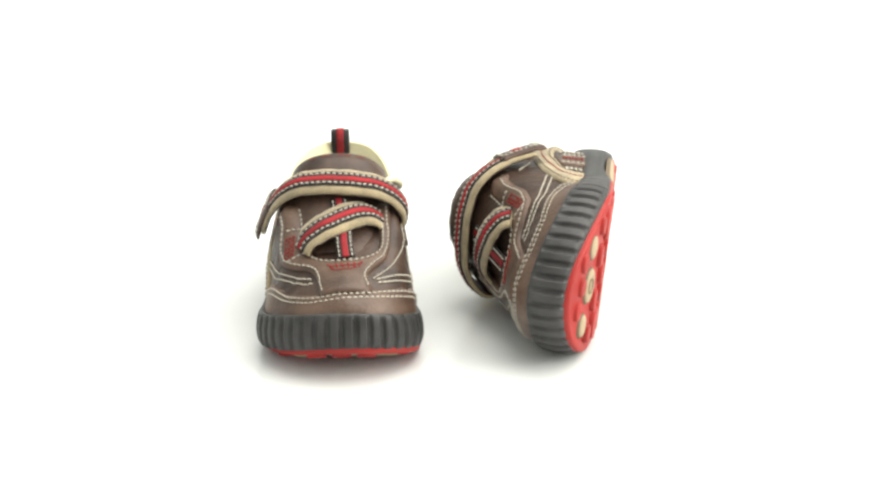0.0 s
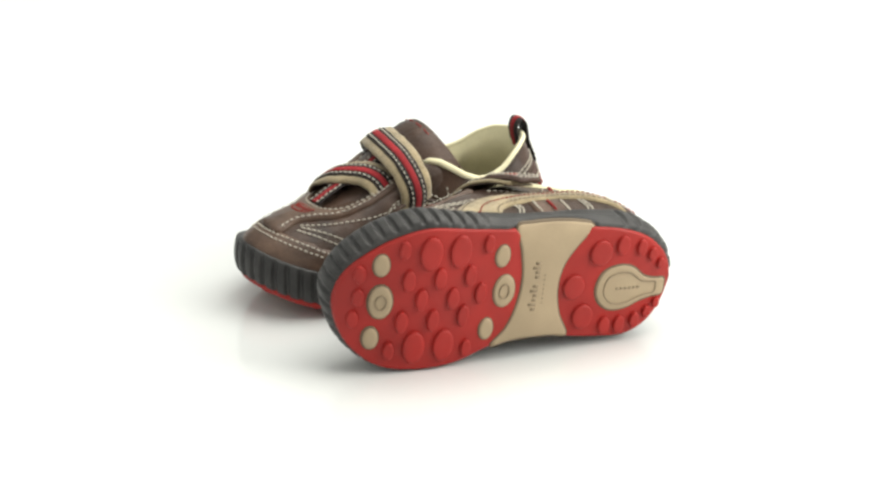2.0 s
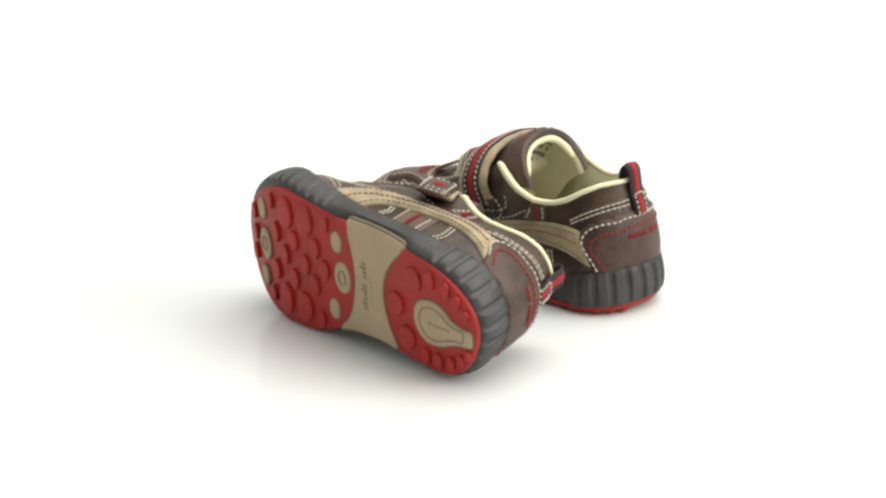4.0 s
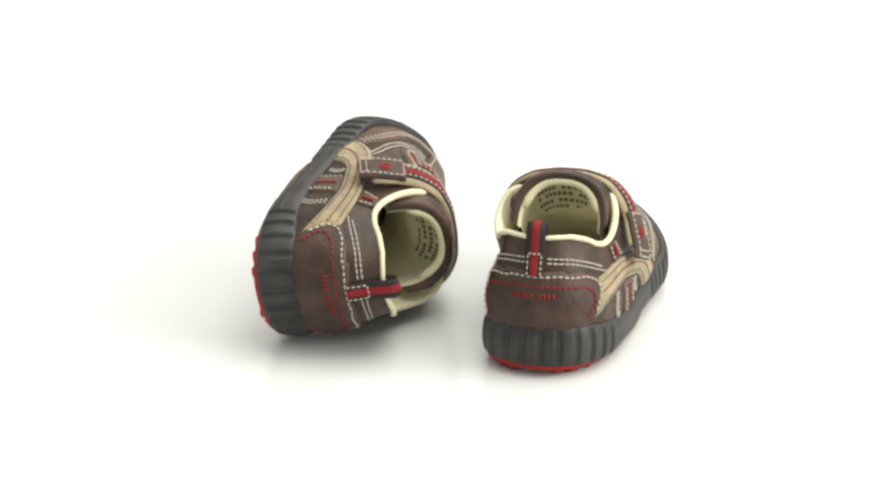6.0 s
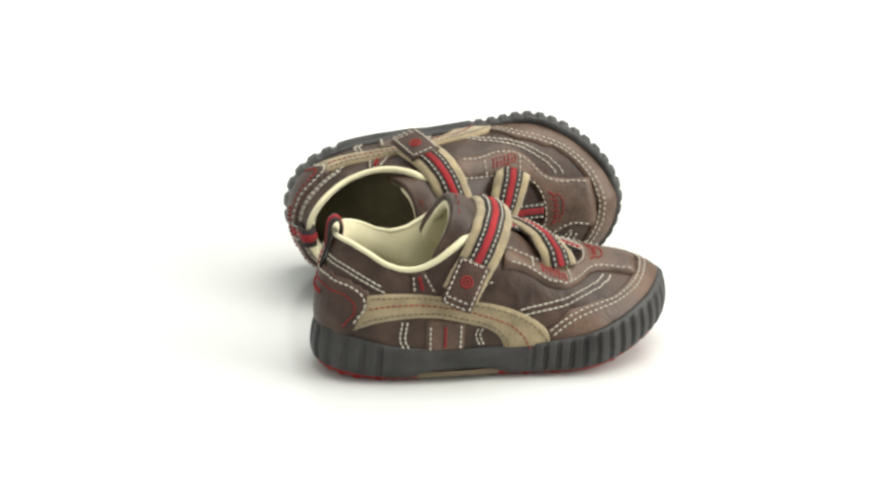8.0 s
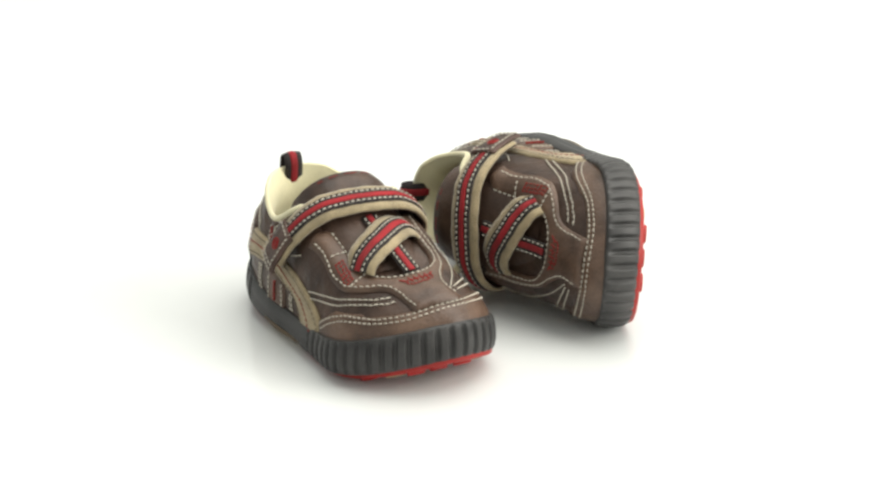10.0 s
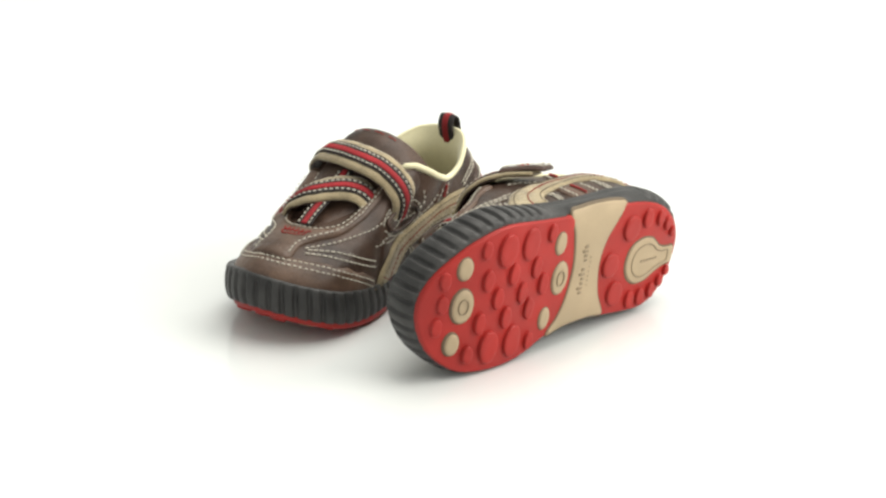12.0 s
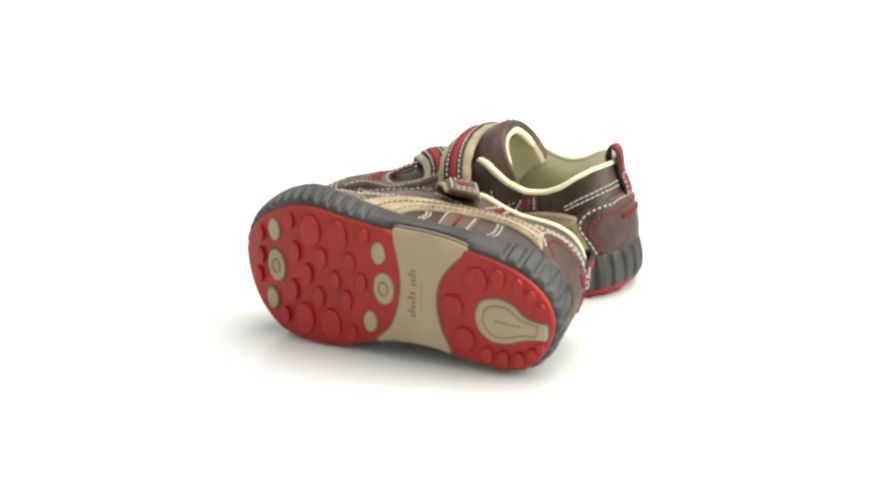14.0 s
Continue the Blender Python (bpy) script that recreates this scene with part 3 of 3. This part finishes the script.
    up("stitching", seam([(52, -23, 49), (62, -26.5, 42), (76, -29.5, 38), (92, -31, 36), (106, -31, 36)], on_near, 60, lift=0.2, length=1.9, gap=1.0, r=0.35), WHITE_THREAD, upper)
    up("stitching", seam([(78, 24, 46), (70, 25, 43.5), (60, 25.5, 42)], on_near, 30, lift=0.2, length=1.9, gap=1.0, r=0.35), WHITE_THREAD, upper)


def arch_sheet(shrink, rows_n=22, cols=30):
    """The tongue's arched sheet, shrunk inwards for its lower face."""
    line = spline([(63, 78.4), (69, 77.4), (75, 73.4), (84, 66.5), (94, 59.5), (106, 51.5), (116, 47)], rows_n)
    out = []
    for i, (x, z) in enumerate(line):
        v = i / (rows_n - 1)
        w = np.interp(v, [0, 0.15, 0.4, 1], [23.5, 25.2, 24, 17]) - shrink
        drop = np.interp(v, [0, 0.2, 0.5, 1], [21, 23, 15, 6])
        row = []
        for k in range(cols + 1):
            a = radians(-90 + 180 * k / cols)
            lead = np.interp(v, [0, 0.35, 1], [-11, -5, 0]) * (1 - math.cos(a)) ** 1.3
            sy, cz = abs(math.sin(a)) ** 0.85, max(math.cos(a), 0.0) ** 0.8
            row.append((x + lead + shrink * 0.15, -1.5 + w * math.copysign(sy, a), z - shrink - drop * (1 - cz)))
        out.append(row)
    return np.array(out)


def tongue(root, up):
    outer, inner = arch_sheet(0.0), arch_sheet(4.8)
    # padding: the lining falls away more steeply than the outer face
    v = np.linspace(0, 1, len(inner))
    inner[:, :, 2] -= np.interp(v, [0, 0.08, 0.25, 0.5, 1], [0, 2.5, 11, 17, 19])[:, None]
    bm = bmesh.new()
    rings_mesh(bm, outer, False)
    body = up("tongue", bm, LEATHER, root, "padded dark brown leather tongue")
    bm = bmesh.new()
    rings_mesh(bm, inner, False)
    up("tongue_lining", bm, LINING, body, "cream tongue lining")
    # rounded lip that joins both faces
    bm = bmesh.new()
    lip = []
    for k in range(7):
        a = math.pi * k / 6
        lip.append((outer[0] + inner[0]) / 2 + (outer[0] - inner[0]) / 2 * math.cos(a) + np.array((-1.9, 0, 0)) * math.sin(a))
    rings_mesh(bm, lip[:5], False)
    up("lip", bm, LEATHER, body)
    bm = bmesh.new()
    rings_mesh(bm, lip[4:], False)
    up("lip", bm, LINING, body)
    # soft cream edge inside the lip
    edge = inner[0][3:-3] + np.array((-0.4, 0, 0.2))
    full = np.interp(np.linspace(0, 1, len(edge)), [0, 0.06, 0.94, 1], [1.0, 2.3, 2.3, 1.0])
    up("lining_edge", wire(bmesh.new(), edge, full, False, 8), LINING, body, "padded cream edge of the tongue")
    # printed size label inside, as plain bars
    bm = bmesh.new()
    for r in range(5):
        for k in range(14):
            if (r * 5 + k * 3) % 7 < 6:
                p = Vector(inner[1 + r][8 + k])
                q = Vector(inner[2 + r][8 + k])
                s = Vector(inner[1 + r][9 + k])
                n = (q - p).cross(s - p).normalized()
                n = n if n.z < 0 else -n
                c = [p + n * 0.3, p.lerp(s, 0.7) + n * 0.3, p.lerp(s, 0.7).lerp(q + (s - p) * 0.7, 0.55) + n * 0.3, p.lerp(q, 0.55) + n * 0.3]
                bm.faces.new([bm.verts.new(v) for v in c])
    up("printed_label", bm, LABEL_INK, body, "dark printed bars inside the tongue")
    bm = bmesh.new()
    for k in range(4):
        pts = [Vector(outer[1][10 + k * 3 + j]) for j in range(3)]
        stitches(bm, [p + Vector((0, 0, 0.1)) for p in pts], [Vector((0, 0.0, 1))] * 3, 1.2, 0.4, 0.3)
    up("red_embroidery", bm, RED_THREAD, body)


def band(root, up, name, path, wides, width, label, n=70):
    """A beige strap with black webbing, a red middle line and white seams."""
    bm, _ = ribbon(path, wides, width, 2.2, 8, n, 0, 0, 0.5)
    strap = up(name, bm, SUEDE, root, label)
    bm, (P, W, Nn) = ribbon(path, wides, width * 0.56, 0.9, 4, n, 2.0)
    under, _ = ribbon(path, wides, width * 0.97, 0.7, 6, n, -0.65)
    up("backing", under, LEATHER, strap, "dark brown leather backing")
    webbing = up("webbing", bm, WEB, strap, "black webbing")
    bm, _ = ribbon(path, wides, width * 0.18, 0.6, 4, n, 2.7)
    up("red_line", bm, WEB_RED, strap, "red ribbed line")
    for s in (-1, 1):
        pts = [Vector(p + w * (s * width * 0.185) + q * 2.85) for p, w, q in zip(P, W, Nn)]
        up("stitching", stitches(bmesh.new(), pts, [Vector(q) for q in Nn], 1.7, 1.1, 0.36), WHITE_THREAD, webbing)
    return strap, (P, W, Nn)


def straps(root, up):
    # narrow strip down the throat
    path = [(124, -6, 47.3), (116, -5, 50.6), (108, -4.5, 54.2), (98, -3.5, 58.6), (88, -2, 63.5)]
    wide = [(0, 1, 0)] * 5
    bm, (P, W, Nn) = ribbon(path, wide, 8.4, 0.9, 4, 40, 0.4)
    strip = up("throat_strip", bm, WEB, root, "black throat strip with a red line")
    bm, _ = ribbon(path, wide, 3.0, 0.6, 4, 40, 1.1)
    up("red_line", bm, WEB_RED, strip)
    for s in (-1, 1):
        pts = [Vector(p + w * (s * 3.0) + q * 1.3) for p, w, q in zip(P, W, Nn)]
        up("stitching", stitches(bmesh.new(), pts, [Vector(q) for q in Nn], 1.7, 1.1, 0.36), WHITE_THREAD, strip)
    # lower strap, slanting over the throat
    band(root, up, "lower_strap", [(111.5, 14.6, 46.5), (109.5, 10.5, 53), (104.5, 0, 57.6), (98.5, -9, 59.5), (94, -17, 57.5), (91, -24, 50)],
         [(0.95, -0.15, -0.3), (0.93, -0.2, -0.35), (0.9, -0.3, -0.38), (0.88, -0.35, -0.38), (0.9, -0.3, -0.35), (0.9, -0.25, -0.35)], 17,
         "beige lower strap with black and red webbing")
    # upper strap, closed on the outer side by a leather tab
    strap, (P, W, Nn) = band(root, up, "upper_strap",
         [(81, -27.0, 41.5), (80.5, -30.0, 48), (81.5, -31.6, 57.8), (83, -20.4, 67.6), (82.8, -1, 70.3), (80, 14.4, 69.0), (75.6, 24.1, 63.2), (69.5, 29.6, 54.5), (62.5, 33.4, 43.6)],
         [(0.95, -0.1, -0.25), (0.95, -0.1, -0.25), (0.96, 0, -0.26), (0.95, 0, -0.34), (0.94, 0, -0.36), (0.94, 0.1, -0.34), (0.94, 0.15, -0.28), (0.92, 0.2, -0.32), (0.9, 0.2, -0.36)],
         17.4, "beige upper strap with black and red webbing")
    # padded leather of the collar's front end, beside the strap on the inner side
    pad = []
    for a in np.linspace(-1.5, 1.5, 12):
        pad.append([(69.5 + 9.5 * math.cos(a) * math.cos(b), -26.3 + 3.6 * math.cos(a) * math.sin(b), 56.5 + 8.5 * math.sin(a) - 0.25 * 9.5 * math.cos(a) * math.cos(b))
                    for b in np.linspace(0, 2 * math.pi, 24, endpoint=False)])
    bm = bmesh.new()
    vs = rings_mesh(bm, pad)
    bm.faces.new(vs[0][::-1])
    bm.faces.new(vs[-1])
    up("collar_pad", bm, LEATHER, root, "padded dark brown leather beside the strap")
    # stitched slot on the inner side, into which the strap runs
    oval = [(81 + 12.5 * math.cos(a), 44 + 5.2 * math.sin(a)) for a in np.linspace(0, 2 * math.pi, 40, endpoint=False)]
    hits = [on_inner(*q) for q in oval]
    slot = up("strap_slot", wire(bmesh.new(), [h + n * 0.5 for h, n in hits], 1.1, True, 8), LEATHER, root, "rolled dark leather edge of the strap slot")
    ring = [(81 + 15.5 * math.cos(a), 44 + 8.0 * math.sin(a)) for a in np.linspace(0, 2 * math.pi, 50)]
    up("stitching", seam(ring, on_inner, 80, lift=0.2, length=1.9, gap=0.9, r=0.36), WHITE_THREAD, slot)
    path = [(69.8, 29.8, 57.4), (66, 32.9, 50), (62.2, 35.2, 43.8), (59.8, 36.0, 38.8)]
    wide = [(0.92, 0.18, -0.32), (0.92, 0.2, -0.33), (0.9, 0.2, -0.36), (0.9, 0.2, -0.36)]
    bm, (P, W, Nn) = ribbon(path, wide, 15.0, 2.2, 8, 24, 0.6, 0, 0.6)
    if Nn[12, 1] < 0:
        Nn = -Nn
    flap = up("strap_tab", bm, HEEL, strap, "stitched brown leather strap end")
    bm = bmesh.new()
    for s in (-1, 1):
        pts = [Vector(p + w * (s * 6.2) + q * 2.9) for p, w, q in zip(P[1:-1], W[1:-1], Nn[1:-1])]
        stitches(bm, pts, [Vector(q) for q in Nn[1:-1]], 1.8, 0.9, 0.36)
    for i in (1, 19, 22):
        pts = [Vector(P[i] + W[i] * u + Nn[i] * 2.9) for u in np.linspace(-6, 6, 8)]
        stitches(bm, pts, [Vector(Nn[i])] * 8, 1.8, 0.9, 0.36)
    up("stitching", bm, WHITE_THREAD, flap)
    bm = bmesh.new()
    c, w, q = Vector(P[10]), Vector(W[10]), Vector(Nn[10])
    t = q.cross(w).normalized()
    for rad in (1.2, 2.6):
        pts = [c + q * 2.85 + w * (rad * math.cos(a)) + t * (rad * math.sin(a)) for a in np.linspace(0, 2 * math.pi, 20, endpoint=False)]
        up("red_ring", wire(bmesh.new(), pts, 0.48, True), RED_THREAD, flap, "round red embroidered ring")


def pull_tab(root, up):
    path = [(1.4, -1.2, 49), (2.6, -1.2, 54), (5.0, -1.2, 60), (5.8, -1.2, 66), (6.8, -1.2, 70.4), (9.4, -1.2, 71.4), (11.2, -1.2, 67.5), (10.6, -1.2, 62), (9.8, -1.2, 58)]
    wide = [(0, 1, 0)] * 9
    bm, (P, W, Nn) = ribbon(path, wide, 9.0, 1.1, 4, 50, 0)
    tab = up("pull_tab", bm, WEB, root, "black heel pull loop with a red line")
    bm, _ = ribbon(path, wide, 3.6, 0.6, 4, 50, 0.9)
    up("red_line", bm, WEB_RED, tab)
    bm = bmesh.new()
    for s in (-1, 1):
        pts = [Vector(p + w * (s * 3.2) + q * 1.1) for p, w, q in zip(P[:14], W[:14], Nn[:14])]
        stitches(bm, pts, [Vector(q) for q in Nn[:14]], 1.6, 1.0, 0.38)
    pts = [Vector(P[13] + W[13] * u + Nn[13] * 1.5) for u in np.linspace(-3.4, 3.4, 8)]
    stitches(bm, pts, [Vector(Nn[13])] * 8, 1.4, 0.8, 0.38)
    up("stitching", bm, WHITE_THREAD, tab)


def shoe(name, side, label):
    """side 1: a left shoe; -1: its mirror image."""
    root = tagged(new(name), label, "shoe", "pair of shoes")
    up = lambda nm, bm, mat, ob=root, lab="": link(nm, mirror(bm, side), mat, ob, lab)
    outsole(root, side)
    up("midsole", wall_of_rubber(), RUBBER, root, "charcoal rubber wall with upright ribs")
    bm = bmesh.new()
    rings_mesh(bm, GRID)
    upper = up("upper", bm, LEATHER, root, "dark brown leather upper")
    # collar lip, lining and footbed
    rim = SHELL.ring(1.0)
    back = np.concatenate([rim[-150:], rim[:150]])
    back = back[back[:, 0] < 72][::3]
    bm = bmesh.new()
    taper = np.interp(back[:, 0], [8, 16, 34, 52, 64, 70, 73], [1.1, 1.2, 1.35, 1.6, 1.8, 1.6, 0.9])
    wire(bm, back + np.array((0, 0, 0.3)), taper, False, 8)
    up("collar", bm, LINING, root, "padded cream collar edge")
    bm = bmesh.new()
    cen = np.array((38.0, -0.5))
    rows = []
    foot = EDGE * np.array((0.9, 0.8)) + np.array((5, -0.5))
    for f, z, inset in ((0.0, 0.4, 0.04), (0.05, -5, 0.10), (0.12, -12, 0.13)):
        c = rim[:, :2] + (cen - rim[:, :2]) * inset + (foot - rim[:, :2]) * f
        rows.append(np.column_stack([c, rim[:, 2] + z]))
    for s, k in ((18, 0.90), (10, 0.88), (3, 0.88)):
        g = GRID[s]
        c = np.array((60.0, -1.0)) + (g[:, :2] - (60.0, -1.0)) * k
        rows.append(np.column_stack([c, g[:, 2] * 0.9]))
    rings_mesh(bm, [r[::3] for r in rows])
    up("lining", bm, LINING, root, "cream textile lining")
    bm = bmesh.new()
    vs = [bm.verts.new((p[0], p[1], 21.5)) for p in foot[::3]]
    bm.faces.new(vs)
    bm2 = bmesh.ops.extrude_face_region(bm, geom=list(bm.faces))
    for v in bm2["geom"]:
        if isinstance(v, bmesh.types.BMVert):
            v.co.z -= 2
    up("insole", bm, INSOLE, root, "worn olive textile insole")
    uppers(upper, root, up)
    tongue(root, up)
    straps(root, up)
    pull_tab(root, up)
    return root


# the drive runs a little unevenly: seconds, degrees ahead of an even turn
UNEVEN = [(0.0, 0.0), (0.5, 0.5), (1.0, 0.74), (1.5, -0.69), (2.0, -0.35), (2.5, 0.52), (3.0, 0.84), (3.25, 0.2), (4.25, 0.0), (5.5, 0.0), (7.0, -0.2), (7.5, -0.5), (8.0, -0.4), (8.5, -1.0), (9.5, -0.5),
          (11.0, -0.8), (11.5, 0.06), (12.0, -0.7), (12.5, -0.22), (13.0, 0.71), (13.5, 0.14), (14.0, -0.14)]


# ---- the turntable's turn, degrees clockwise seen from above ----
def turn(t):
    u = t - 7
    even = -0.001179 * u ** 3 - 0.118932 * u ** 2 - 33.523857 * u - 229.353204
    return even + float(np.interp(t, [p[0] for p in UNEVEN], [p[1] for p in UNEVEN]))


STANDING = pose(-0.0585, 0.0715, 0.0001, 0, 0, -89.5)
LYING = pose(0.0798, 0.0733, 0.0289, 82.5, -5.2, -94.3)

right_shoe = shoe("shoe", -1, "brown leather child's shoe with beige straps, standing upright")
left_shoe = shoe("shoe", 1, "brown leather child's shoe lying on its inner side")

def motions():
    for ob, rest in ((right_shoe, STANDING), (left_shoe, LYING)):
        walk(ob, [(k * 0.25, pose(0.0007, 0, 0, 0, 0, turn(k * 0.25)) @ rest) for k in range(57)])


motions()
